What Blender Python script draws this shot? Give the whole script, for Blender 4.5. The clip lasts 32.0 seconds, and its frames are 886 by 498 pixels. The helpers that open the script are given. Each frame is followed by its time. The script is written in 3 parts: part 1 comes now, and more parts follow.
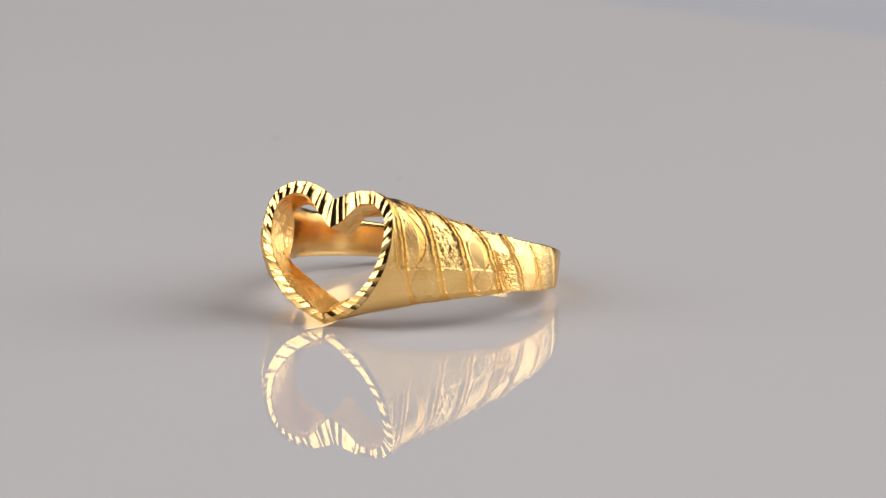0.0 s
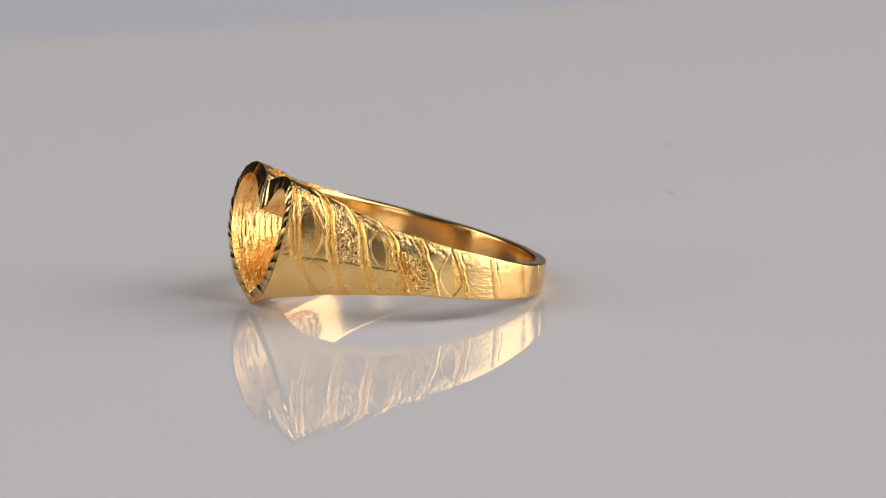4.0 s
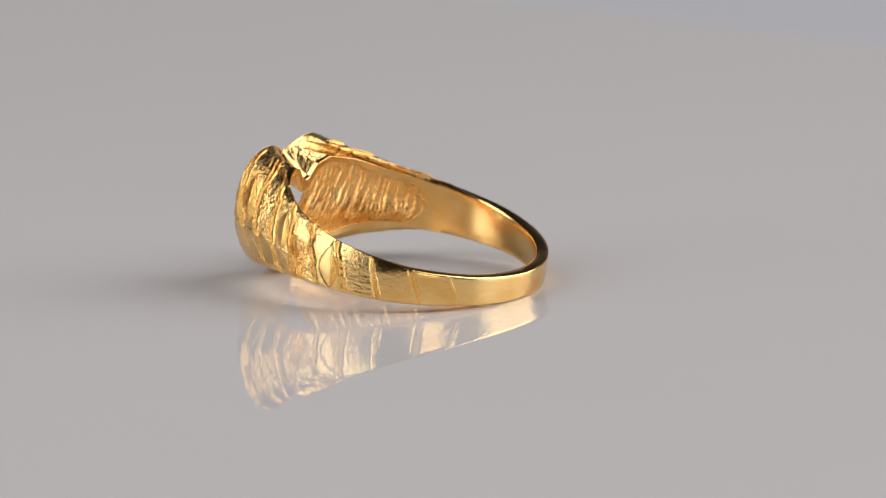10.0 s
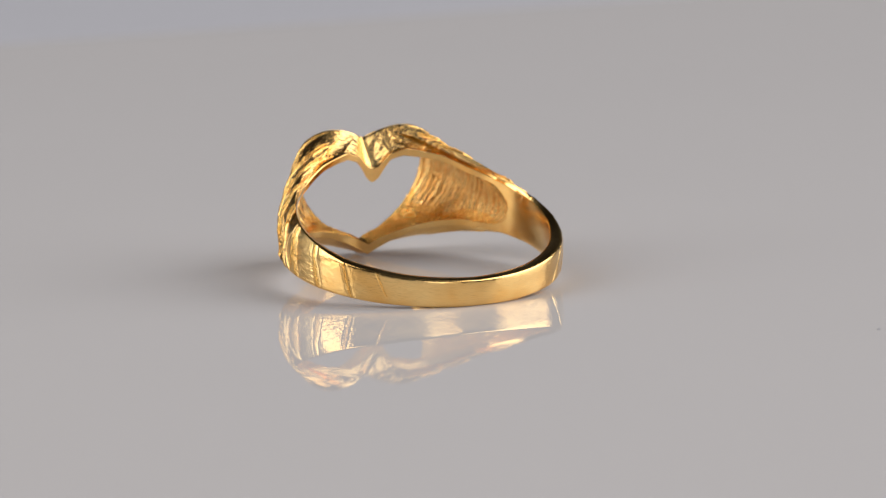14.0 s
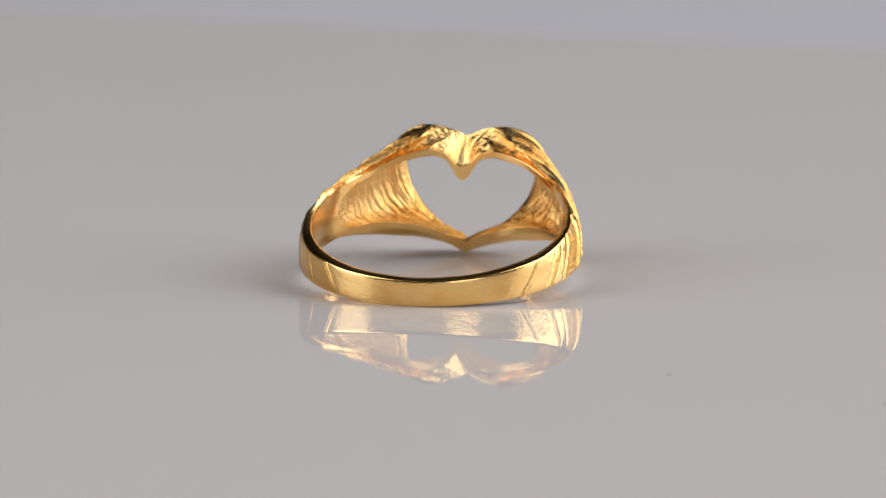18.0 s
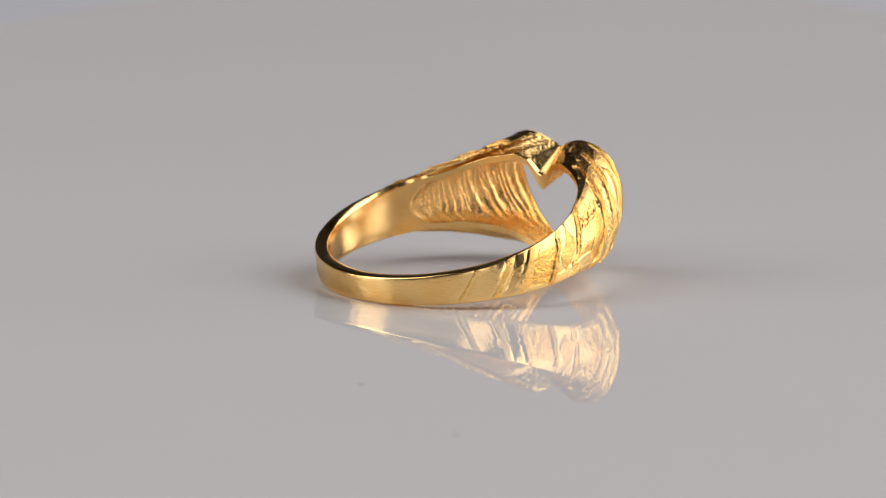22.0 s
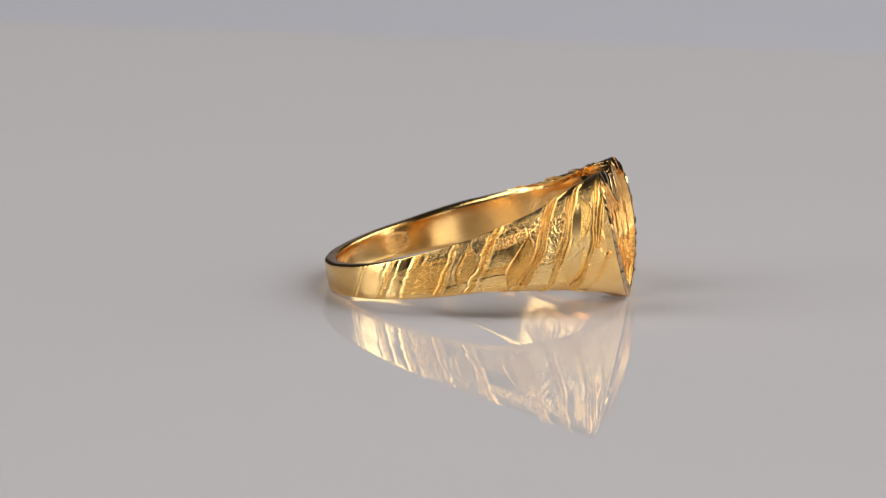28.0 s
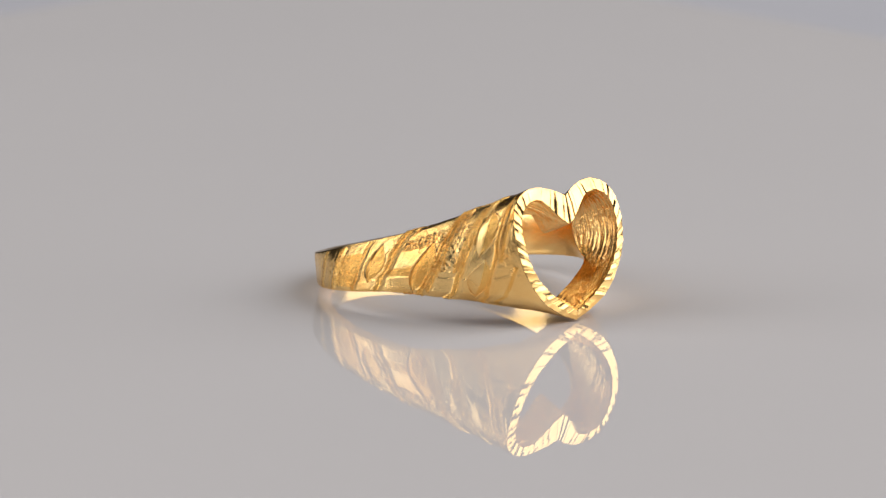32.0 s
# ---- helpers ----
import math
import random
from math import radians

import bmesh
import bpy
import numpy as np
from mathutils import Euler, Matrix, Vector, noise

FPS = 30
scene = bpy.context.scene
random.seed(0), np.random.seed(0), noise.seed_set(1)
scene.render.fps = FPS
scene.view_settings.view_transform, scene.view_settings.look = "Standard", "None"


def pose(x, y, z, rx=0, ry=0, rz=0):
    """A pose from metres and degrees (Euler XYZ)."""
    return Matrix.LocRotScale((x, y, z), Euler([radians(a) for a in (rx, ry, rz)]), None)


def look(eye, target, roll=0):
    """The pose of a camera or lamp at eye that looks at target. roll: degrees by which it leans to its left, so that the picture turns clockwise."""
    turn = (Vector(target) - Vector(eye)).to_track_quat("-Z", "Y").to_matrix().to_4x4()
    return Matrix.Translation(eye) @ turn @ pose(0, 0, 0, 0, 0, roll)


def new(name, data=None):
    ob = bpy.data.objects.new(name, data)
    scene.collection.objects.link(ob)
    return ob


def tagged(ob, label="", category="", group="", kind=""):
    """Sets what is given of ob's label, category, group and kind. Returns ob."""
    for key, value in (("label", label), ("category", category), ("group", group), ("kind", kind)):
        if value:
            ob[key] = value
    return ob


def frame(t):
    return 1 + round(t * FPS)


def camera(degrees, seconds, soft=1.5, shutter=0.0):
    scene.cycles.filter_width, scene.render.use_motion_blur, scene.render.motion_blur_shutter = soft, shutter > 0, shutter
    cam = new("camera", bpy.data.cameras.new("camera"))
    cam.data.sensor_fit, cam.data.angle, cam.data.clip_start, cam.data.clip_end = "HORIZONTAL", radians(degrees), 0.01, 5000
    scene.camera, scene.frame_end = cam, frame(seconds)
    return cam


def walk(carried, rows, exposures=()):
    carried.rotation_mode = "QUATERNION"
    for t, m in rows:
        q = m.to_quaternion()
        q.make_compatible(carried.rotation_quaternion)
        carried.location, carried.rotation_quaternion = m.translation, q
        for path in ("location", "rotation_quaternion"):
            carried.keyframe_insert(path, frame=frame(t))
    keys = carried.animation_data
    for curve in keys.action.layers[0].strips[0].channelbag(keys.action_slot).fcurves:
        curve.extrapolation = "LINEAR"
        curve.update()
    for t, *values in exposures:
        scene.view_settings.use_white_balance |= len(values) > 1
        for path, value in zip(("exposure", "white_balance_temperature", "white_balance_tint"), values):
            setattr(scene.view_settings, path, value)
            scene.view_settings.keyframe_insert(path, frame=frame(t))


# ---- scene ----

MM = 0.001
SECONDS = 32.0

# ---- camera: a long macro lens on a stand, looking 12 degrees down ----
cam = camera(5.90, SECONDS, soft=1.2)
EYE = (0.58 * MM, -571.57 * MM, 124.22 * MM)
AIM = (0.58 * MM, 0.54 * MM, 2.53 * MM)
walk(cam, [(0.0, look(EYE, AIM, 0.41)), (SECONDS, look(EYE, AIM, 0.41))])
cam.data.dof.use_dof = True
cam.data.dof.focus_distance = 0.580
cam.data.dof.aperture_fstop = 58.0

# ---- light: two softboxes at the sides, a weaker one beside the camera, a dim studio round them ----
scene.view_settings.exposure = 0.70
world = bpy.data.worlds.new("studio_air")
scene.world = world
world.use_nodes = True
world.node_tree.nodes["Background"].inputs[0].default_value = (0.85, 0.9, 1.0, 1)
world.node_tree.nodes["Background"].inputs[1].default_value = 0.02


def softbox_light(eye, target, wide, high, watts, colour):
    data = bpy.data.lights.new("softbox_light", "AREA")
    data.shape, data.size, data.size_y = "RECTANGLE", wide, high
    data.energy, data.color = watts, colour
    ob = new("softbox_light", data)
    ob.matrix_world = look(eye, target)
    return ob


softbox_light((-0.54, -0.13, 0.62), (0, -0.05, 0.52), 0.36, 1.20, 3.1, (1.0, 0.98, 0.97))
softbox_light((0.54, 0.07, 0.62), (0, 0.05, 0.52), 0.70, 1.20, 5.6, (1.0, 0.985, 0.98))
softbox_light((0.33, -1.00, 0.14), (0.1, 0, 0.02), 0.45, 0.27, 0.55, (1.0, 0.96, 0.93))


# ---- materials ----
def material(name, colour, rough, metal=0.0):
    m = bpy.data.materials.new(name)
    m.use_nodes = True
    b = m.node_tree.nodes["Principled BSDF"]
    b.inputs["Base Color"].default_value = (*colour, 1)
    b.inputs["Roughness"].default_value = rough
    b.inputs["Metallic"].default_value = metal
    return m, m.node_tree, b


def noise_node(tree, scale, detail=4.0, rough=0.55, coords="Object", stretch=None):
    at = tree.nodes.new("ShaderNodeTexCoord")
    n = tree.nodes.new("ShaderNodeTexNoise")
    n.inputs["Scale"].default_value = scale
    n.inputs["Detail"].default_value = detail
    n.inputs["Roughness"].default_value = rough
    if stretch:
        mp = tree.nodes.new("ShaderNodeMapping")
        mp.inputs["Scale"].default_value = stretch
        tree.links.new(at.outputs[coords], mp.inputs["Vector"])
        tree.links.new(mp.outputs[0], n.inputs["Vector"])
    else:
        tree.links.new(at.outputs[coords], n.inputs["Vector"])
    return n


def ranged(tree, out, lo, hi, a=0.3, b=0.7):
    r = tree.nodes.new("ShaderNodeMapRange")
    r.inputs["From Min"].default_value, r.inputs["From Max"].default_value = a, b
    r.inputs["To Min"].default_value, r.inputs["To Max"].default_value = lo, hi
    tree.links.new(out, r.inputs["Value"])
    return r.outputs[0]


def bumped(tree, b, out, distance, strength=1.0, base=None):
    n = tree.nodes.new("ShaderNodeBump")
    n.inputs["Distance"].default_value = distance
    n.inputs["Strength"].default_value = strength
    tree.links.new(out, n.inputs["Height"])
    if base:
        tree.links.new(base, n.inputs["Normal"])
    tree.links.new(n.outputs[0], b.inputs["Normal"])
    return n.outputs[0]


def blend(tree, out, one, two):
    m = tree.nodes.new("ShaderNodeMix")
    m.data_type = "RGBA"
    m.inputs["A"].default_value, m.inputs["B"].default_value = (*one, 1), (*two, 1)
    tree.links.new(out, m.inputs["Factor"])
    return m.outputs["Result"]


def gold(name, lo, hi, grain, depth, deep=(0.89, 0.53, 0.17), pale=(0.97, 0.66, 0.27)):
    """22 carat gold: warm patches, roughness that varies, fine grain."""
    m, tree, b = material(name, pale, lo, 1.0)
    wide = noise_node(tree, 350, 3)
    fine = noise_node(tree, grain, 5, 0.6)
    tree.links.new(blend(tree, ranged(tree, wide.outputs[0], 0, 1, 0.35, 0.65), deep, pale), b.inputs["Base Color"])
    tree.links.new(ranged(tree, wide.outputs[0], lo, hi), b.inputs["Roughness"])
    bumped(tree, b, fine.outputs[0], depth)
    return m


GOLD = gold("polished_gold", 0.14, 0.22, 4500, 0.000008)
CUT = gold("bright_cut_gold", 0.07, 0.13, 2500, 0.000006)
BARK = gold("bark_textured_gold", 0.11, 0.20, 7000, 0.000042)
SATIN = gold("satin_cast_gold", 0.15, 0.26, 8500, 0.00004)
LEAF = gold("cut_leaf_gold", 0.22, 0.32, 8000, 0.000035)
# granular skin whose deeper orange paints in light bounced between gold faces
PIT_BOUNCE = gold("granular_bounce_tinted_gold", 0.16, 0.28, 9000, 0.00006, (0.86, 0.44, 0.10), (0.98, 0.59, 0.17))


def acrylic():
    m, tree, b = material("glossy_white_acrylic", (0.66, 0.63, 0.62), 0.03)
    wide = noise_node(tree, 18, 3)
    tree.links.new(blend(tree, wide.outputs[0], (0.645, 0.618, 0.614), (0.675, 0.648, 0.644)), b.inputs["Base Color"])
    b.inputs["IOR"].default_value = 1.49
    tree.links.new(ranged(tree, wide.outputs[0], 0.008, 0.020), b.inputs["Roughness"])
    return m


ACRYLIC = acrylic()


def plain(name, one, two, rough, scale, depth=0.0):
    m, tree, b = material(name, one, rough)
    n = noise_node(tree, scale, 5)
    tree.links.new(blend(tree, n.outputs[0], one, two), b.inputs["Base Color"])
    if depth:
        bumped(tree, b, n.outputs[0], depth)
    return m


PAPER = plain("white_backdrop_paper", (0.46, 0.46, 0.50), (0.49, 0.49, 0.53), 0.8, 60, 0.0001)
WALL = plain("grey_studio_wall", (0.11, 0.11, 0.12), (0.14, 0.14, 0.15), 0.85, 9)
DARK = plain("dark_studio_ceiling", (0.045, 0.043, 0.042), (0.06, 0.058, 0.056), 0.9, 6)
TABLE = plain("white_table_top", (0.7, 0.7, 0.7), (0.75, 0.75, 0.75), 0.5, 12)
DUST = plain("grey_dust", (0.26, 0.25, 0.27), (0.42, 0.41, 0.43), 0.9, 9000)


# ---- mesh helpers ----
def mesh_of(name, verts, faces, mats, slots=None, smooth=True):
    me = bpy.data.meshes.new(name)
    me.from_pydata([tuple(v) for v in verts], [], faces)
    for m in (mats if isinstance(mats, (list, tuple)) else [mats]):
        me.materials.append(m)
    if slots is not None:
        me.polygons.foreach_set("material_index", np.asarray(slots, dtype=np.int32))
    me.polygons.foreach_set("use_smooth", np.full(len(me.polygons), smooth))
    me.update()
    return me


def part(name, me, parent, label=""):
    ob = new(name, me)
    ob.parent = parent
    if label:
        ob["label"] = label
    return ob


def grid_faces(n, m, start=0, wrap_n=False, wrap_m=False, flip=False):
    faces = []
    for i in range(n if wrap_n else n - 1):
        for j in range(m if wrap_m else m - 1):
            a, b = start + i * m + j, start + ((i + 1) % n) * m + j
            c, d = start + ((i + 1) % n) * m + (j + 1) % m, start + i * m + (j + 1) % m
            faces.append((d, c, b, a) if flip else (a, b, c, d))
    return faces


def box(name, x0, x1, y0, y1, z0, z1, mat, bevel=0.0):
    bm = bmesh.new()
    bmesh.ops.create_cube(bm, size=1)
    for v in bm.verts:
        v.co = ((x0 + x1) / 2 + v.co.x * (x1 - x0), (y0 + y1) / 2 + v.co.y * (y1 - y0), (z0 + z1) / 2 + v.co.z * (z1 - z0))
    if bevel:
        bmesh.ops.bevel(bm, geom=bm.edges[:], offset=bevel, segments=3, profile=0.5, affect="EDGES")
    me = bpy.data.meshes.new(name)
    bm.to_mesh(me)
    bm.free()
    me.materials.append(mat)
    return me


# ---- structure: studio room, table, paper sweep ----
TABLE_Z = -0.0100
tagged(new("floor", box("floor", -2.0, 2.0, -2.2, 1.8, -0.86, -0.80, WALL)), "plain grey studio floor", "floor", kind="structure")
tagged(new("ceiling", box("ceiling", -2.0, 2.0, -2.2, 1.8, 1.60, 1.66, DARK)), "dark unlit studio ceiling", "ceiling", kind="structure")
for nm, a in (("wall_north", (-2.0, 2.0, 1.74, 1.80)), ("wall_south", (-2.0, 2.0, -2.2, -2.14)), ("wall_east", (1.94, 2.0, -2.14, 1.74)), ("wall_west", (-2.0, -1.94, -2.14, 1.74))):
    tagged(new(nm, box(nm, *a, -0.80, 1.60, WALL)), "plain grey studio wall", "wall", kind="structure")


def studio_table():
    top = tagged(new("table"), "white table that carries the paper sheet", "table")
    part("tabletop", box("tabletop", -0.48, 0.86, -0.40, 1.42, TABLE_Z - 0.031, TABLE_Z - 0.001, TABLE, 0.003), top)
    for sx in (-0.42, 0.80):
        for sy in (-0.33, 1.35):
            part("leg", box("leg", sx - 0.025, sx + 0.025, sy - 0.025, sy + 0.025, -0.80, TABLE_Z - 0.031, TABLE, 0.003), top)


studio_table()


def paper_sweep():
    line = [(-0.36, 0.0)]
    for k in range(13):
        a = math.radians(88) * k / 12
        line.append((1.00 + 0.30 * math.sin(a), 0.30 - 0.30 * math.cos(a)))
    line.append((1.307, 0.50))
    n = len(line)
    verts = []
    for x in (-0.14, 0.55):
        verts += [(x, y, TABLE_Z + z + 0.0004) for y, z in line]
        verts += [(x, y + (0.0004 if z > 0.1 else 0), TABLE_Z + z) for y, z in line]
    me = mesh_of("backdrop", verts, [], PAPER)
    faces = []
    for k in range(n - 1):
        faces += [(k, k + 1, 2 * n + k + 1, 2 * n + k), (n + k + 1, n + k, 3 * n + k, 3 * n + k + 1)]
    me = mesh_of("backdrop", verts, faces, PAPER)
    tagged(new("backdrop", me), "white paper sheet curving up at its far end", "backdrop", kind="structure")


paper_sweep()

# ---- the turning plate ----
PLATE_TILT = Matrix.Rotation(radians(1.226), 4, "X") @ Matrix.Rotation(radians(-0.219), 4, "Y")
plate = tagged(new("turntable_plate"), "glossy white acrylic plate, cut out of square, turning under the ring", "plate")
# its four edges: direction of the normal in degrees, distance from the turning axis in mm
EDGES = ((57.5, 89.3), (140.2, 91.2), (232.3, 105.0), (333.0, 95.8))


def acrylic_slab():
    """A thin slab with softly rounded edges between four straight cuts."""
    foot = []
    for (a, da), (b, db) in zip(EDGES, EDGES[1:] + EDGES[:1]):
        ca, sa, cb, sb = math.cos(radians(a)), math.sin(radians(a)), math.cos(radians(b)), math.sin(radians(b))
        det = ca * sb - sa * cb
        foot.append(((da * sb - db * sa) / det, (ca * db - cb * da) / det))
    bm = bmesh.new()
    low = [bm.verts.new((x * MM, y * MM, -6 * MM)) for x, y in foot]
    high = [bm.verts.new((x * MM, y * MM, 0)) for x, y in foot]
    bm.faces.new(low[::-1])
    bm.faces.new(high)
    for k in range(4):
        bm.faces.new((low[k], low[(k + 1) % 4], high[(k + 1) % 4], high[k]))
    bmesh.ops.bevel(bm, geom=bm.edges[:], offset=0.6 * MM, segments=3, profile=0.5, affect="EDGES")
    me = bpy.data.meshes.new("slab")
    bm.to_mesh(me)
    bm.free()
    me.materials.append(ACRYLIC)
    part("slab", me, plate)


acrylic_slab()


def turntable_hub():
    """The low disc that carries the slab."""
    bm = bmesh.new()
    bmesh.ops.create_cone(bm, cap_ends=True, segments=64, radius1=33 * MM, radius2=33 * MM, depth=2.9 * MM)
    bmesh.ops.bevel(bm, geom=[e for e in bm.edges if e.calc_face_angle(0) > 1], offset=0.4 * MM, segments=2, profile=0.5, affect="EDGES")
    me = bpy.data.meshes.new("hub")
    bm.to_mesh(me)
    bm.free()
    me.materials.append(TABLE)
    part("hub", me, plate, "low white disc under the slab").matrix_basis = pose(0, 0, -7.45 * MM)


turntable_hub()

# ---- the ring, in millimetres of its own space: the heart faces -y, the finger's axis is z ----
R_IN, FACE, PHI_B, PHI_P = 8.65, 10.6, 75.0, 67.0
# outlines of one half of the heart from its point to its notch: across, up, and how far the domed front stands out
HEART = np.array([(0, -4.62, 0.04), (1.58, -4.0, 0.28), (3.02, -3.1, 0.46), (4.05, -1.85, 0.56), (4.8, -0.4, 0.61), (5.1, 1.2, 0.58), (5.0, 2.7, 0.42), (4.5, 3.8, 0.24), (3.4, 4.5, 0.08), (2.2, 4.6, 0.06), (0.95, 4.25, 0.18), (0, 3.75, 0.30)])
HOLE = np.array([(0, -4.0, 0.24), (1.2, -3.38, 0.34), (2.5, -2.48, 0.46), (3.53, -1.38, 0.54), (4.2, -0.13, 0.58), (4.5, 1.3, 0.53), (4.4, 2.55, 0.40), (3.95, 3.35, 0.29), (3.02, 3.83, 0.19), (1.97, 3.62, 0.2), (0.8, 2.42, 0.3), (0, 1.85, 0.44)])
# the rim is bevelled: its outer edge lies behind its inner one
HEART[1:-1, 2] -= 0.08
HOLE[1:-1, 2] += 0.02
TOP = ((0, 3, 8, 15, 30, 45, 60, 75, 90, 120, 150, 180), (2.3, 2.45, 3.3, 3.65, 3.3, 2.65, 2.25, 1.95, 1.66, 1.25, 1.0, 0.9))
LOW = ((0, 10, 20, 30, 44, 60, 75, 90, 120, 150, 180), (-4.1, -3.2, -2.47, -2.02, -1.56, -1.38, -1.32, -1.25, -1.1, -0.95, -0.9))
CREST = 0.28


def spline(points, j):
    """A smooth line through points, at the fractional indices j."""
    p = np.vstack([2 * points[0] - points[1], points, 2 * points[-1] - points[-2]])
    i = np.clip(np.floor(j).astype(int), 0, len(points) - 2)
    f = (j - i)[:, None]
    a, b, c, d = p[i], p[i + 1], p[i + 2], p[i + 3]
    return 0.5 * (2 * b + (c - a) * f + (2 * a - 5 * b + 4 * c - d) * f ** 2 + (3 * b - a - 3 * c + d) * f ** 3)


def outer_radius(phi):
    return np.interp(phi, (60, 75, 110, 150, 180), (9.62, 9.65, 9.65, 9.55, 9.5))


def crest(phi):
    """How far the outer edge of the band's top stands over the inner one."""
    return CREST * np.interp(phi, (0, 20, 70, 95, 125, 180), (0, 0.3, 1, 0.6, 0.08, 0.0))


def height(table, phi):
    p, z = np.array(table[0], float), np.array(table[1], float)
    return np.interp(phi, p, z)


def lattice(x, y, seed):
    """Smooth value noise, about -1 to 1."""
    def rnd(i, j):
        h = np.sin(i * 127.1 + j * 311.7 + seed * 74.7) * 43758.5453
        return 2 * (h - np.floor(h)) - 1
    i, j = np.floor(x), np.floor(y)
    fx, fy = x - i, y - j
    fx, fy = fx * fx * (3 - 2 * fx), fy * fy * (3 - 2 * fy)
    return (rnd(i, j) * (1 - fx) + rnd(i + 1, j) * fx) * (1 - fy) + (rnd(i, j + 1) * (1 - fx) + rnd(i + 1, j + 1) * fx) * fy


def lumps(x, y, seed):
    """Shiny casting lumps with sharp creases between them, about -1 to 1."""
    a = 1 - 2 * np.abs(lattice(x, y, seed))
    b = 1 - 2 * np.abs(lattice(x * 1.9 + 5, y * 1.9, seed + 1))
    return 0.65 * a + 0.35 * b


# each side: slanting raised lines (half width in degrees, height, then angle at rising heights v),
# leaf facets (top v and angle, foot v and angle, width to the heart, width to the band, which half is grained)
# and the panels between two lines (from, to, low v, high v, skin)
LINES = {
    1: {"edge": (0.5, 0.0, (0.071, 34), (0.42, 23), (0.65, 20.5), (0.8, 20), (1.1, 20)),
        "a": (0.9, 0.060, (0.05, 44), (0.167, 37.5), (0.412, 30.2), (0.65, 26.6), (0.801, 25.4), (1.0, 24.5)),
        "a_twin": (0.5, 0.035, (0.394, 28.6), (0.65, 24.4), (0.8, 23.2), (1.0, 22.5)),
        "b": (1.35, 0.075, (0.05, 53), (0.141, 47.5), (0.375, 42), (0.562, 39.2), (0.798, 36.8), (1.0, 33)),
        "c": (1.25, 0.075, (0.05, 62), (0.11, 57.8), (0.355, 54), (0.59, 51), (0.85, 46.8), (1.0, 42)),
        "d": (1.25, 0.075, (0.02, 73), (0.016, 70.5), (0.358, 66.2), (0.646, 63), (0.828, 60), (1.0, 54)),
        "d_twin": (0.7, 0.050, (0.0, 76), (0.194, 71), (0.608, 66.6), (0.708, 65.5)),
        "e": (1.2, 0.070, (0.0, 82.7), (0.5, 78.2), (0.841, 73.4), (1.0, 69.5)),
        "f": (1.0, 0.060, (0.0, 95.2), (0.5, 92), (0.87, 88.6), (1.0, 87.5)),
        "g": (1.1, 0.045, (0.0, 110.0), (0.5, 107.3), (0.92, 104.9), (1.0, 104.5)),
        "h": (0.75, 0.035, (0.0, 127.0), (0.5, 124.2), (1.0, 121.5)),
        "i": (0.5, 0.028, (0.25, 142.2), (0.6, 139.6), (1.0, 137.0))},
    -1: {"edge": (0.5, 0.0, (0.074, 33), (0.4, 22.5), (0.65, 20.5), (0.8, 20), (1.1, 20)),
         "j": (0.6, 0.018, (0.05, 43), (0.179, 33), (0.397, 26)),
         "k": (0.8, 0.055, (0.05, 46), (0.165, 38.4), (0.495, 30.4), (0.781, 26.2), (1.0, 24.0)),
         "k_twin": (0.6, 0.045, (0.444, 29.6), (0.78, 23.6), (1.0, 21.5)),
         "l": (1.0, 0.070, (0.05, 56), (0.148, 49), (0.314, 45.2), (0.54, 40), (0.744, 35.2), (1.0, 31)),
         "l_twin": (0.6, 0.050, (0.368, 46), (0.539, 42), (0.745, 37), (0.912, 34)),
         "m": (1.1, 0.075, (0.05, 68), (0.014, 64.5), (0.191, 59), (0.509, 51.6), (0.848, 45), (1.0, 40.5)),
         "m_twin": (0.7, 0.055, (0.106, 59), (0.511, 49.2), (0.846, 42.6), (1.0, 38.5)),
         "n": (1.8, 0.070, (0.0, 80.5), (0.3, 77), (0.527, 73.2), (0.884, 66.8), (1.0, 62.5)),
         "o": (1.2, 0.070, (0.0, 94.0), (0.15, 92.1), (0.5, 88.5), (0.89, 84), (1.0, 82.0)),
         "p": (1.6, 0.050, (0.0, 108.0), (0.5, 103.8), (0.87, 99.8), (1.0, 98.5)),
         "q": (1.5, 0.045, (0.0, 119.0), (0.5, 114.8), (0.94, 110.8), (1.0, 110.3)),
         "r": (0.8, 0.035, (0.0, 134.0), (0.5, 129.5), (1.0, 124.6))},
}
LEAVES = {
    1: ((0.794, 30.2, 0.429, 33.8, 3.5, 3.6, 1), (0.406, 35, 0.085, 43.5, 3.8, 3.2, 0), (0.847, 55.2, 0.417, 60.4, 4.4, 3.6, 1),
        (0.407, 58.6, 0.067, 63.6, 3.6, 3.6, 0), (0.87, 85.4, 0.03, 88.4, 4.8, 4.0, 1)),
    -1: ((0.826, 31.3, 0.5, 36, 4.4, 2.9, -1), (0.459, 34.5, 0.143, 42.5, 3.4, 3.6, -1), (0.74, 52.8, 0.087, 65, 5.2, 3.8, 2), (0.9, 77.2, 0.22, 84.2, 5.0, 3.6, 2)),
}
PANELS = {
    1: (("edge", "a_twin", 0.45, 0.82, "lumps"), ("b", "c", 0.43, 0.80, "bark"), ("d_twin", "e", 0.06, 0.70, "bark"), ("f", "g", 0.08, 0.80, "streaks")),
    -1: (("edge", "k_twin", 0.36, 0.84, "lumps"), ("l_twin", "m_twin", 0.36, 0.80, "bark"), ("m", "n", 0.70, 0.86, "bark"), ("o", "p", 0.10, 0.84, "grain"), ("m", "n", 0.30, 0.46, "grain")),
}
MID_J = 4.6


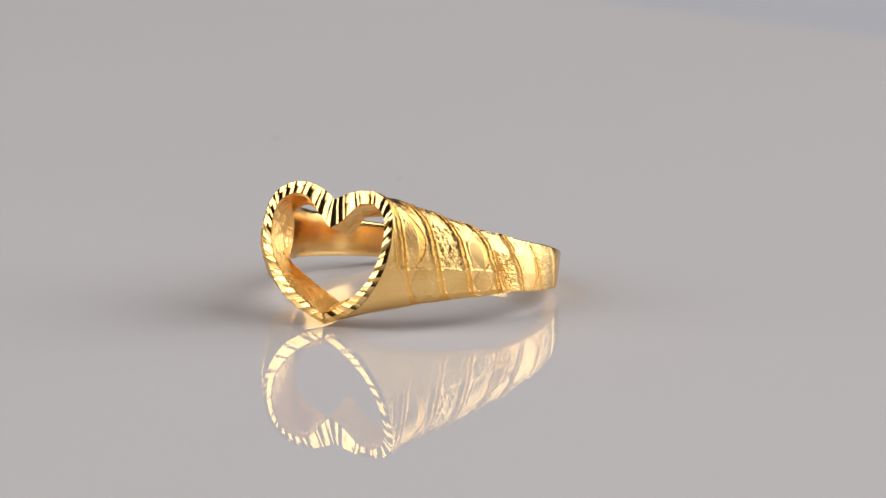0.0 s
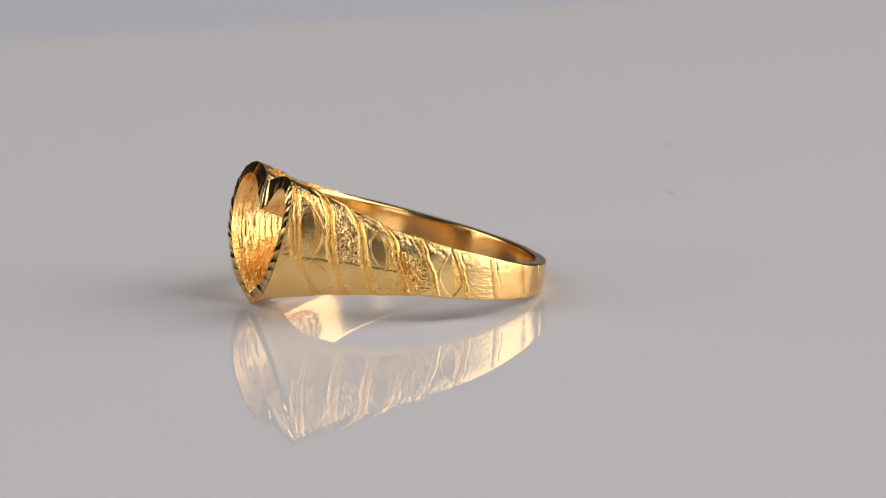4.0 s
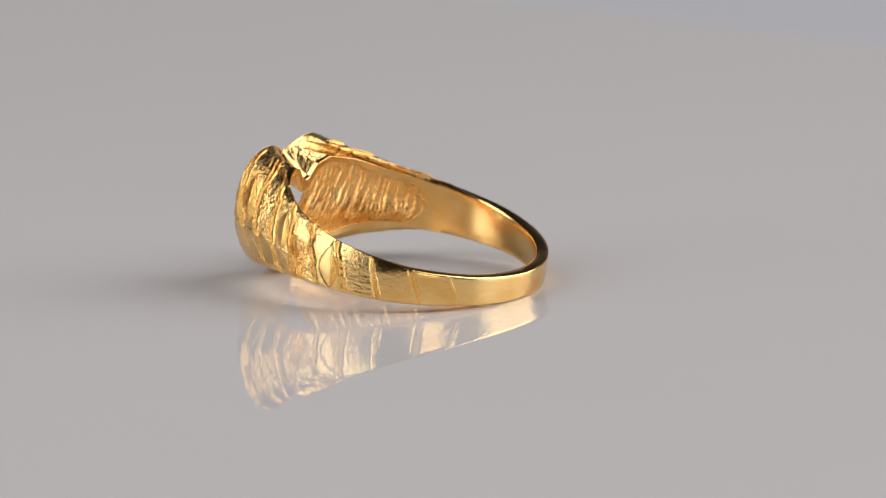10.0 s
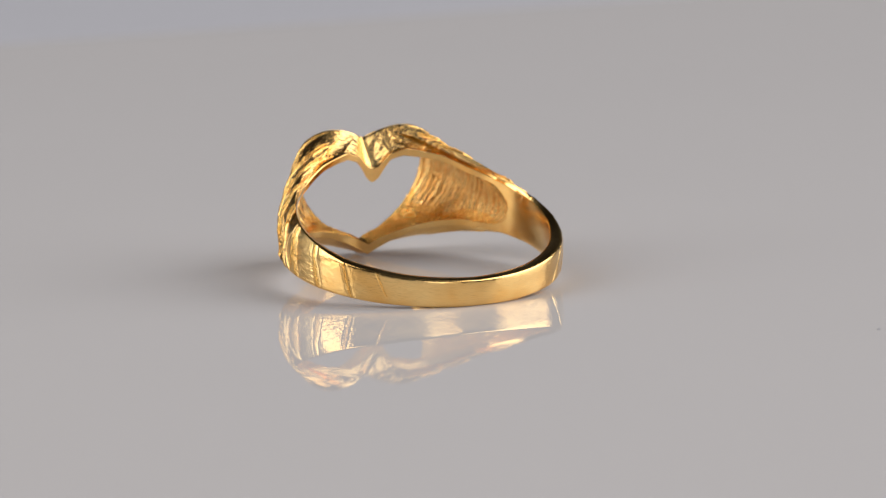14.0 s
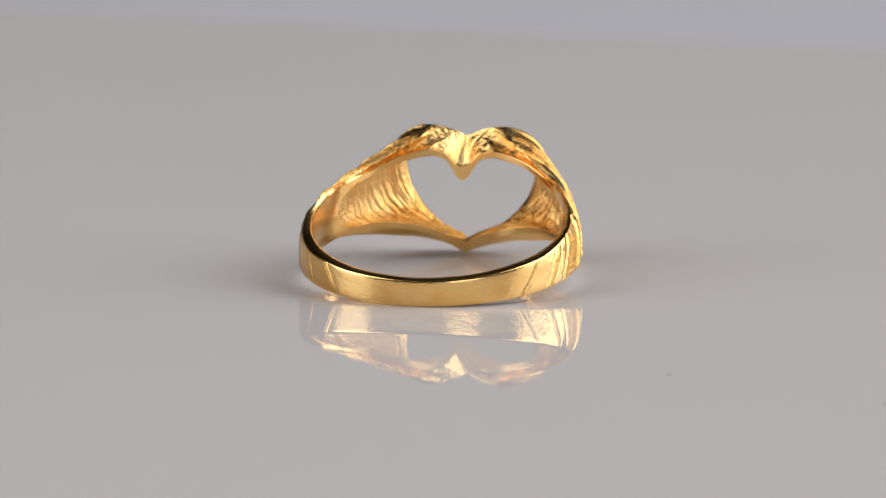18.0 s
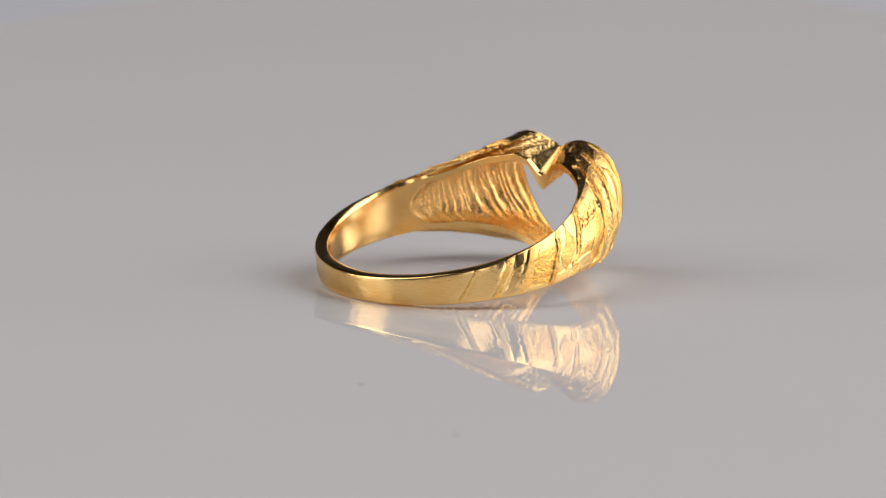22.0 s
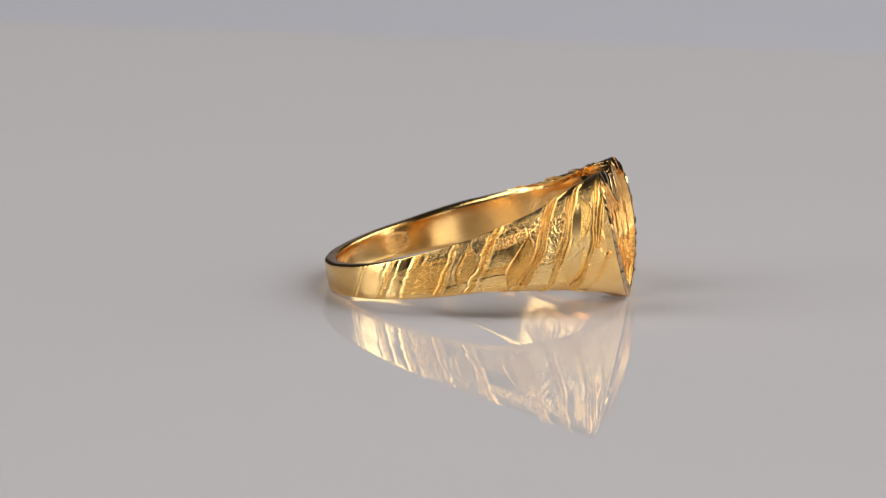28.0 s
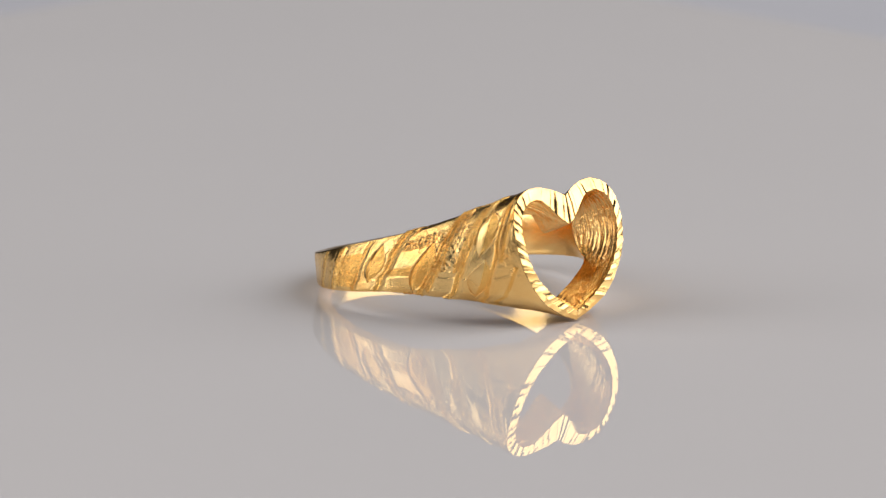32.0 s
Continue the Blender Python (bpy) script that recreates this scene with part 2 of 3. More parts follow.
def loop_edge(j, radius_top, phi_b, inset, nub=0.62):
    """The rear edge of one shoulder: under the heart, up the side, back along the top."""
    j0, j1, j2 = 2.2, 7.8, 11.0
    lo, up, back = j < j0, (j >= j0) & (j < j1), j >= j1
    f = np.clip((j - j0) / (j1 - j0), 0, 1)
    round_end = 8.0 if inset > 0.3 else 0.0
    end = phi_b - round_end
    phi = np.where(lo, end * (j / j0), np.where(up, phi_b - round_end * np.abs(2 * f - 1) ** 3.0, end * (1 - (j - j1) / (j2 - j1))))
    zt, zb = height(TOP, phi) - inset, height(LOW, phi) + inset * (1 + 0.8 * np.exp(-(phi / 12) ** 2))
    z = np.where(lo, zb, np.where(up, zb + (zt - zb) * f, zt))
    if radius_top > R_IN + 0.01:
        r = radius_top + (outer_radius(phi_b) - 0.02 - radius_top) * (phi / phi_b) ** 2
        z = z + np.where(lo, 0, np.where(up, f ** 4, 1)) * crest(phi) * (phi / phi_b) ** 2
    else:
        r = np.full_like(phi, R_IN)
        z = z - np.where(back, nub * np.exp(-(phi / 5.0) ** 2), 0)
    a = np.radians(phi)
    return np.stack([r * np.sin(a), -r * np.cos(a), z], 1)


def across(u, j):
    """Height v of a place on a shoulder's side: 0 at the foot, 1 where the top begins."""
    return (j - 1.0 - 1.2 * u) / (7.4 - 1.8 * u)


def tip_in(v):
    """How far the side leans in towards its top: a gentle slope, then a steep bevel."""
    return 0.50 * np.clip((v - 0.40) / 0.60, 0, 1) ** 1.2 + 0.48 * np.clip((v - 0.73) / 0.27, 0, 1) ** 1.3


def roll_off(u, j):
    """The side rounds over towards its top."""
    v = np.clip(across(u, j), 0, 1)
    belly = 0.22 * np.sin(np.pi * np.clip((v - 0.12) / 0.76, 0, 1)) ** 2 * np.clip(u / 0.3, 0, 1) * np.clip((1 - u) / 0.3, 0, 1)
    return -belly + tip_in(v) * np.clip(u / 0.22, 0, 1) * (1 - 0.22 * u) * np.clip((9.6 - j) / 1.2, 0, 1)


def shoulder_point(u, j):
    """Outer skin of a shoulder: u 0 at the heart's edge, 1 at the band; j along the heart's outline."""
    h = spline(HEART, j)
    front = np.stack([h[:, 0], -FACE - h[:, 2], h[:, 1]], 1)
    rear = loop_edge(j, 9.0, PHI_B, 0.0)
    # the side runs into the band along the band's own curve
    k = np.clip((j - 1.6) / 1.0, 0, 1) * np.clip((8.8 - j) / 1.2, 0, 1)
    a = math.radians(PHI_B)
    rise = np.interp(j, (2.2, 7.8), (0.03, -0.13))
    run = 0.42 * np.linalg.norm(rear - front, axis=1)
    pull = rear - np.stack([math.cos(a) * run, math.sin(a) * run, rise * run], 1)
    mid = (front + rear) / 2 + (pull - (front + rear) / 2) * k[:, None]
    f = u[:, None]
    p = front * (1 - f) ** 2 + 2 * mid * f * (1 - f) + rear * f ** 2
    sag = 0.34 * np.sin(np.pi * u ** 0.8) * np.interp(j, (0, 0.6, 1.5, 2.4, 3.6), (0.25, 0.8, 1, 0.7, 0))
    return p - np.stack([0.82 * roll_off(u, j), -0.57 * roll_off(u, j), sag], 1)


def mid_angle(u):
    p = shoulder_point(u, np.full(len(u), MID_J))
    return np.degrees(np.arctan2(p[:, 0], -p[:, 1]))


U_TABLE = np.linspace(0, 1, 200)
A_TABLE = mid_angle(U_TABLE)


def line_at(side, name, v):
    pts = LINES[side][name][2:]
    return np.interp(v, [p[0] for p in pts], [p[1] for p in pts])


def leaf_spot(row, f, e):
    """Angle and height of a place on a leaf: f from foot to top, e from -1 (heart) to 1 (band)."""
    vt, pt, vb, pb, near, far, _ = row
    half = np.clip(np.sin(np.pi * np.clip(f, 0, 1)), 0.0, 1) ** 0.9
    return pb + (pt - pb) * f + e * half * np.where(e < 0, near, far), vb + (vt - vb) * f


def in_leaf(row, phi, v):
    """Where a place lies on a leaf: e past -1 or 1 is outside."""
    vt, pt, vb, pb, near, far, _ = row
    f = (v - vb) / (vt - vb)
    half = np.clip(np.sin(np.pi * np.clip(f, 0, 1)), 0.03, 1) ** 0.9
    off = phi - (pb + (pt - pb) * f)
    e = off / (half * np.where(off < 0, near, far))
    return np.where((f < -0.04) | (f > 1.04), 9.0, e), f


def plateaus(x, y, seed):
    """Flat-topped shiny casting lumps with steep sides, about -1 to 1."""
    return np.tanh(2.6 * (lattice(x, y, seed) + 0.6 * lattice(x * 2.1 + 3, y * 2.1, seed + 1) + 0.3 * lattice(x * 4.3, y * 4.3, seed + 2)))


def crumple(x, y, seed):
    """Squiggling raised ridges of cast bark, about -1 to 1."""
    x, y = x + 0.35 * lattice(x * 1.3, y * 1.3, seed + 5), y + 0.35 * lattice(x * 1.3 + 7, y * 1.3, seed + 6)
    a = 1 - 2.4 * np.abs(lattice(x, y, seed))
    b = 1 - 2.2 * np.abs(lattice(x * 2.1 + 5, y * 2.1, seed + 1))
    return np.tanh(1.3 * (0.7 * a + 0.4 * b))


def relief(side, phi, v):
    """Raised lines, panels, leaves and bark on the outer skin, in mm; skin 0 satin, 1 bark, 2 granular with painted
    bounce, 3 polished.
    """
    x, y = phi * 0.18, v * 4.2
    d, kind = 0.010 * lattice(x * 0.9, y * 0.9, 31 + side) + 0.004 * lattice(x * 3.1, y * 3.1, 33) + 0.005 * lattice(x * 9, y * 9, 35), np.zeros_like(phi)
    front = np.clip((100 - phi) / 12, 0, 1)
    # the smooth skirt below the crease stands proud of the worked upper part
    at = (0.425 if side > 0 else np.interp(phi, (25, 45, 70, 90), (0.36, 0.30, 0.31, 0.22))) + 0.012 * lattice(x * 1.2, y * 0, 37)
    d += front * (0.022 * np.tanh((at - v) / 0.010) - 0.024 * np.exp(-((v - at) / 0.012) ** 2))
    # the bevel along the top is pitted and uneven
    worn = np.clip((v - 0.77) / 0.06, 0, 1) * front
    d += worn * (0.6 if side > 0 else 0.3) * (0.034 * crumple(x * 2.4, y * 3.0, 43 + side) + 0.018 * lattice(x * 8, y * 8, 45))
    if side > 0:
        kind = np.where(worn > 0.6, 1.0, kind)
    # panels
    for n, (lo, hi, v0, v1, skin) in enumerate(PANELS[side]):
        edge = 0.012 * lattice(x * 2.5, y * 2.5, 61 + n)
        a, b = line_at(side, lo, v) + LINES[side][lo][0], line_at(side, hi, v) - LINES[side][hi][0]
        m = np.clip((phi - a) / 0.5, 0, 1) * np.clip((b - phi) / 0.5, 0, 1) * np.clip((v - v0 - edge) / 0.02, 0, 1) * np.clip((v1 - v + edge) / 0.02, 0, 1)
        if skin == "bark":
            d += m * (0.068 * crumple(x * 3.6, y * 4.0, 23 + n) + 0.030 * lattice(x * 10, y * 10, 27 + n) - 0.045)
        elif skin == "lumps":
            d += m * (0.056 * plateaus(x * 3.0, y * 2.8, 71 + n) - 0.01)
        elif skin == "streaks":
            d += m * (0.016 * lattice(x * 1.2, y * 9, 81 + n) + 0.010 * lattice(x * 6, y * 7, 82) - 0.012)
        else:
            d += m * (0.020 * lattice(x * 5, y * 5, 85 + n) + 0.018 * lattice(x * 9, y * 9, 86) - 0.012)
        kind = np.where(m > 0.4, 2.0 if skin == "grain" else 1.0, kind)
    # leaves lie in shallow beds with a raised rim
    for row in LEAVES[side]:
        e, f = in_leaf(row, phi, v)
        bed = np.abs(e) < 1.0
        d = np.where(bed, -0.12, d * np.clip((np.abs(e) - 1.0) / 0.25, 0.25, 1))
        side_rim = np.where(e * row[6] > 0, 1.0, 0.35) * (1 + 0.4 * lattice(y * 3, x * 2, 19))
        d += (0.060 if row[6] else 0.008) * side_rim * np.exp(-((np.abs(e) - 1.13) / 0.11) ** 2)
        kind = np.where(np.abs(e) < 1.25, 0.0, kind)
    # lines: two fine rims with a grained groove between, its colour deepened for interreflection
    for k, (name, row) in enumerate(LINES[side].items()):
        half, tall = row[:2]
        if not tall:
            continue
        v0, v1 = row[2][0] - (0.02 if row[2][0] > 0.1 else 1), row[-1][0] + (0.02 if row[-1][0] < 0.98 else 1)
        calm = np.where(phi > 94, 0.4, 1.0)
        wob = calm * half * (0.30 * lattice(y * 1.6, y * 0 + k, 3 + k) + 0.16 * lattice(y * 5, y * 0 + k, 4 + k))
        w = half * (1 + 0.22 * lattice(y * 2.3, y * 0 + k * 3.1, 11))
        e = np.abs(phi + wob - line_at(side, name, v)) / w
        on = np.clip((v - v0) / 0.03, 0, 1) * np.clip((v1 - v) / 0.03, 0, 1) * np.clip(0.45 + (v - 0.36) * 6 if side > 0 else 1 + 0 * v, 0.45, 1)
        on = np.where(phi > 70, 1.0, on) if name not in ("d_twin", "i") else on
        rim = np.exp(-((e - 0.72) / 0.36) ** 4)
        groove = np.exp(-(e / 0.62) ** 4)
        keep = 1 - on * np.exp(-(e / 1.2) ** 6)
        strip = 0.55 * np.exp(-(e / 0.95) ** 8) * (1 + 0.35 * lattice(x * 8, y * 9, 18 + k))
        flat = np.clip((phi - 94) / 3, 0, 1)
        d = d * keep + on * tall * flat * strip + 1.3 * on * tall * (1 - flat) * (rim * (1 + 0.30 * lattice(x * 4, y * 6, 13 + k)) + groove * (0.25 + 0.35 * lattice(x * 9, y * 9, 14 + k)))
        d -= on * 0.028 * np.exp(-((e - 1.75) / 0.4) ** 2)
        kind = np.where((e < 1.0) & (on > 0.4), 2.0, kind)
    return d, kind


def normals_of(p, n, m):
    g = p.reshape(n, m, 3)
    du, dv = np.gradient(g, axis=0), np.gradient(g, axis=1)
    c = np.cross(du, dv)
    return (c / np.maximum(np.linalg.norm(c, axis=2, keepdims=True), 1e-9)).reshape(-1, 3)


def mirror(p, side):
    """One half to its side; the heart's left half is a little wider than its right."""
    wide = 1 + (0.04 if side < 0 else -0.035) * np.clip((-p[:, 1] - 4) / 5, 0, 1)
    # the outer edge of the top stands higher on one shoulder than on the other
    r, phi = np.hypot(p[:, 0], p[:, 1]), np.degrees(np.arctan2(np.abs(p[:, 0]), -p[:, 1]))
    over = np.interp(phi, (14, 34, 60, 95, 128), (0, 0.7, 1, 0.9, 0)) * np.clip((r - R_IN) / 0.6, 0, 1) * np.clip((p[:, 2] - 0.7) / 1.0, 0, 1)
    return np.stack([side * p[:, 0] * wide, p[:, 1], p[:, 2] + (0.18 if side > 0 else 0.05) * over], 1)


TILT = 10.8
ring = tagged(new("gold_ring"), "yellow gold ring with an open heart and bark-textured shoulders", "ring")
# the ring leans back on the plate: heart's point and the back of the band touch it
A0 = radians(33.5)
RING_SEAT = Matrix.Rotation(-A0, 4, "Z") @ Matrix.Translation((0.0 * MM, -2.0 * MM, 2.66 * MM)) @ Matrix.Rotation(radians(-TILT), 4, "X")


def shoulder(side):
    NU, NJ = 300, 700
    u = np.linspace(0, 1, NU)
    j = np.linspace(0, 11, NJ)
    uu, jj = [a.ravel() for a in np.meshgrid(u, j, indexing="ij")]
    p = shoulder_point(uu, jj)
    nrm = normals_of(p, NU, NJ)
    nrm *= np.sign(np.sum(nrm * (p - np.array([0, -4.0, 0])), axis=1))[:, None]
    phi = np.interp(uu, U_TABLE, A_TABLE)
    v = across(uu, jj)
    d, skin = relief(side, phi, np.clip(v, -0.1, 1.1))
    # the top: the lines run on over it, and near the notch it is streaked and pitted
    true = np.degrees(np.arctan2(p[:, 0], -p[:, 1]))
    top = np.clip((jj - 8.1) / 0.4, 0, 1)
    x, y = p[:, 0], p[:, 1]
    over = 0.012 * lumps(x * 1.6, y * 2.5, 57) + 0.006 * lattice(x * 7, y * 7, 67)
    skin = np.where(top > 0.5, 0.0, skin)
    near_notch = np.clip((3.1 - x) / 0.9, 0, 1)
    over += near_notch * (0.040 * crumple(true * 0.14 + 0.4 * y, y * 0.9 + jj * 0.3, 59 + side) + 0.020 * lattice(x * 6, y * 6, 69))
    skin = np.where((top > 0.5) & (near_notch > 0.45), 1.0, skin)
    for k, at in enumerate((25.0, 33.0, 42.0, 54.0, 66.0) if side > 0 else (24.0, 31.0, 39.5, 50.0, 62.5)):
        e = np.abs(true - at - 5.0 * (np.hypot(x, y) - 9.6) + 0.5 * lattice(y * 3, x * 2, 5 + k)) / 0.85
        rise = np.exp(-e ** 4)
        over += (1 - near_notch) * (0.10 * rise * (0.8 + 0.3 * lattice(x * 6, y * 6, 15 + k)) - 0.018 * np.exp(-((e - 1.7) / 0.45) ** 2))
        skin = np.where((rise > 0.5) & (top > 0.5) & (near_notch < 0.5), 2.0, skin)
    d = d * (1 - top) + over * top
    fade = np.clip(uu / 0.05, 0, 1) * np.clip((1 - uu) / 0.03, 0, 1) * np.clip(jj / 0.3, 0, 1) * np.clip((11 - jj) / 0.3, 0, 1)
    fade = np.where((v > 0.04) & (v < 0.97), np.clip(uu / 0.05, 0, 1) * np.clip(jj / 0.3, 0, 1), fade)
    fade = fade * np.where(jj < 8, np.clip((v + 0.02) / 0.06, 0, 1), 1)
    skin = np.where(v < 0.02, 0.0, skin)
    outer = p + nrm * (d * fade)[:, None]
    # inside: the hollow behind the heart, cast with fine upright lines, and the smooth lip round it
    NI, NL = 250, 31
    w = np.linspace(0, 1, NI)
    ww, ji = [a.ravel() for a in np.meshgrid(w, j, indexing="ij")]
    h = spline(HOLE, ji)
    front = np.stack([h[:, 0], -FACE - h[:, 2], h[:, 1]], 1)
    rear = loop_edge(ji, R_IN, PHI_P, 0.42)
    inner = front + (rear - front) * (ww ** 0.9)[:, None]
    bow = np.sin(np.pi * ww) * np.clip((ji - 1.5) / 2, 0, 1) * np.clip((8.4 - ji) / 1.5, 0, 1)
    inner += np.stack([0.82 * bow, -0.57 * bow, 0 * bow], 1) * 0.25
    bulge = 0.26 * np.sin(np.pi * ww ** 0.6) * np.clip((4.6 - ji) / 1.6, 0, 1)
    inner -= np.stack([h[:, 0], 0 * bulge, h[:, 1]], 1) * (bulge / np.maximum(np.hypot(h[:, 0], h[:, 1]), 1))[:, None]
    ni = normals_of(inner, NI, NJ)
    bent = ww + 0.022 * lattice(ji * 0.9, ww * 3, 9) + 0.006 * lattice(ji * 4, ww * 9, 10)
    stri = (0.048 + 0.022 * np.clip((0.6 - ww) / 0.3, 0, 1)) * np.tanh(2.0 * lattice(bent * 66, ji * 0.5, 71 + side)) + 0.020 * lattice(bent * 110, ji * 2.2, 73) + 0.010 * lattice(bent * 90, ji * 16, 75)
    stri += np.clip((3.6 - ji) / 1.2, 0, 1) * np.clip((0.75 - ww) / 0.3, 0, 1) * 0.055 * plateaus(ww * 16, ji * 5, 93 + side)
    stri *= np.clip(ww / 0.06, 0, 1) * np.clip((1 - ww) / 0.04, 0, 1)
    stri *= np.clip(ji / 0.4, 0, 1) * np.clip((11 - ji) / 0.4, 0, 1)
    inner += ni * stri[:, None]
    b0, b1 = loop_edge(j, R_IN, PHI_P, 0.42), shoulder_point(np.ones(NJ), j)
    bm = loop_edge(j, R_IN, PHI_B, 0.0, 0.0)
    at_band = ((j > 2.2) & (j < 7.8))[:, None]
    lip = []
    for k in range(NL):
        f = k / (NL - 1)
        q = b0 + (bm - b0) * min(f / 0.92, 1)
        q[:, :2] *= (R_IN / np.hypot(q[:, 0], q[:, 1]))[:, None]
        if f > 0.92:
            # tucks in behind the band's inner wall
            g = (f - 0.92) / 0.08
            c, n = math.cos(radians(1.6 * g)), math.sin(radians(1.6 * g))
            out = 1 + 0.0035 * g
            tuck = np.stack([(bm[:, 0] * c - bm[:, 1] * n) * out, (bm[:, 0] * n + bm[:, 1] * c) * out, bm[:, 2]], 1)
            q = np.where(at_band, tuck, bm + (b1 - bm) * g)
        lip.append(q)
    lip = np.vstack(lip)
    verts = np.vstack([outer, inner, lip])
    faces = grid_faces(NU, NJ, 0, flip=(side > 0))
    n_out = len(faces)
    faces += grid_faces(NI, NJ, NU * NJ, flip=(side < 0))
    n_in = len(faces)
    faces += grid_faces(NL, NJ, NU * NJ + NI * NJ, flip=(side < 0))
    # the rim's ground between the two outlines
    o, i = 0, NU * NJ
    for k in range(NJ - 1):
        f = (o + k, o + k + 1, i + k + 1, i + k)
        faces.append(f if side > 0 else f[::-1])
    slots = np.zeros(len(faces), dtype=np.int32)
    slots[:n_out] = skin.reshape(NU, NJ)[:-1, :-1].ravel().astype(int)
    # interreflection painted on the hollow's lower walls as the deeper orange skin
    slots[n_out:n_in] = np.where(ji.reshape(NI, NJ)[:-1, :-1].ravel() < 3.0 + 0.8 * lattice(ww.reshape(NI, NJ)[:-1, :-1].ravel() * 9, ww.reshape(NI, NJ)[:-1, :-1].ravel() * 0, 91), 2, 0)
    slots[n_in:n_in + (NL - 1) * (NJ - 1)] = 3
    return mesh_of("shoulder", mirror(verts, side) * MM, faces, [SATIN, BARK, PIT_BOUNCE, GOLD], slots)


for side in (1, -1):
    part("shoulder", shoulder(side), ring, "bark-textured tapering gold shoulder")


def band():
    """A strip with a flat, slightly sloping top, small rounded edges and the side's marks."""
    NO, NT, NN, NB = 64, 6, 12, 6
    N, M = 640, NO + NT + NN + NB
    phi = np.linspace(PHI_B - 4, 364 - PHI_B, N)
    verts = np.zeros((N, M, 3))
    skins = np.full((N, M), 3.0)
    for side in (1, -1):
        pick = (phi <= 180) if side > 0 else (phi > 180)
        a = phi[pick] if side > 0 else 360 - phi[pick]
        zt, zb, up = height(TOP, a)[:, None], height(LOW, a)[:, None], crest(a)[:, None]
        f = np.linspace(0.02, 0.985, NO)
        aa, ff = np.meshgrid(a, f, indexing="ij")
        d, skin = relief(side, aa, ff)
        d *= 1 - np.abs(2 * ff - 1) ** 16
        bend = tip_in(ff) * 0.78 * np.clip((122 - aa) / 47, 0, 1)
        ro = outer_radius(aa) - 0.02 - 0.05 * np.abs(2 * ff - 1) ** 8 - bend + d - 0.02 * np.clip(PHI_B - aa, 0, 4)
        zo = zb + (zt - zb) * ff + up * ff ** 4
        r_edge = ro[:, -1:]
        g = np.linspace(0.06, 0.94, NT)[None, :]
        rt, zt_row = r_edge + (R_IN - r_edge) * g, zt + up * (1 - g) + 0.07 - 0.07 * np.abs(2 * g - 1) ** 2.5
        h = np.linspace(0.03, 0.97, NN)[None, :]
        rn, zn = R_IN + 0.03 * np.abs(2 * h - 1) ** 6 + 0.006 * np.clip(PHI_B - a, 0, 4)[:, None], zt + (zb - zt) * h
        g = np.linspace(0.06, 0.94, NB)[None, :]
        r_low = ro[:, :1]
        rb, zbr = R_IN + (r_low - R_IN) * g, zb + 0 * g
        rr, zz = np.hstack([ro, rt, rn, rb]), np.hstack([zo, zt_row, zn, zbr])
        rad = np.radians(a)[:, None]
        flat = np.stack([rr * np.sin(rad), -rr * np.cos(rad), zz], 2)
        verts[pick] = mirror(flat.reshape(-1, 3), side).reshape(flat.shape)
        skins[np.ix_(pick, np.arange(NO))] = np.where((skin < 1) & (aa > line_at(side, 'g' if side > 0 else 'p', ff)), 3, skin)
    faces = grid_faces(N, M, 0, wrap_m=True, flip=True)
    flat = skins.ravel()
    return mesh_of("band", verts.reshape(-1, 3) * MM, faces, [SATIN, BARK, PIT_BOUNCE, GOLD], [int(min(flat[f[0]], flat[f[2]]) if 3 not in (flat[f[0]], flat[f[2]]) else 3) for f in faces])


part("band", band(), ring, "narrow polished gold band")


def skin_spot(side, phi, v):
    """Place and outward normal of the outer skin, without its relief."""
    def place(a, h):
        u = np.interp(np.minimum(a, PHI_B), A_TABLE, U_TABLE)
        near = shoulder_point(u, 1.0 + 1.2 * u + h * (7.4 - 1.8 * u))
        zt, zb = height(TOP, a), height(LOW, a)
        r = outer_radius(a) - 0.02 - tip_in(h) * 0.78 * np.clip((122 - a) / 47, 0, 1)
        t = np.radians(a)
        far = np.stack([r * np.sin(t), -r * np.cos(t), zb + (zt - zb) * h + crest(a) * h ** 4], 1)
        return np.where((a < PHI_B)[:, None], near, far)
    p = place(phi, v)
    n = np.cross(place(phi + 0.4, v) - p, place(phi, v + 0.02) - p)
    n /= np.linalg.norm(n, axis=1)[:, None]
    return p, n * np.sign(np.sum(n * (p - np.array([0, -4.0, 0])), axis=1))[:, None]


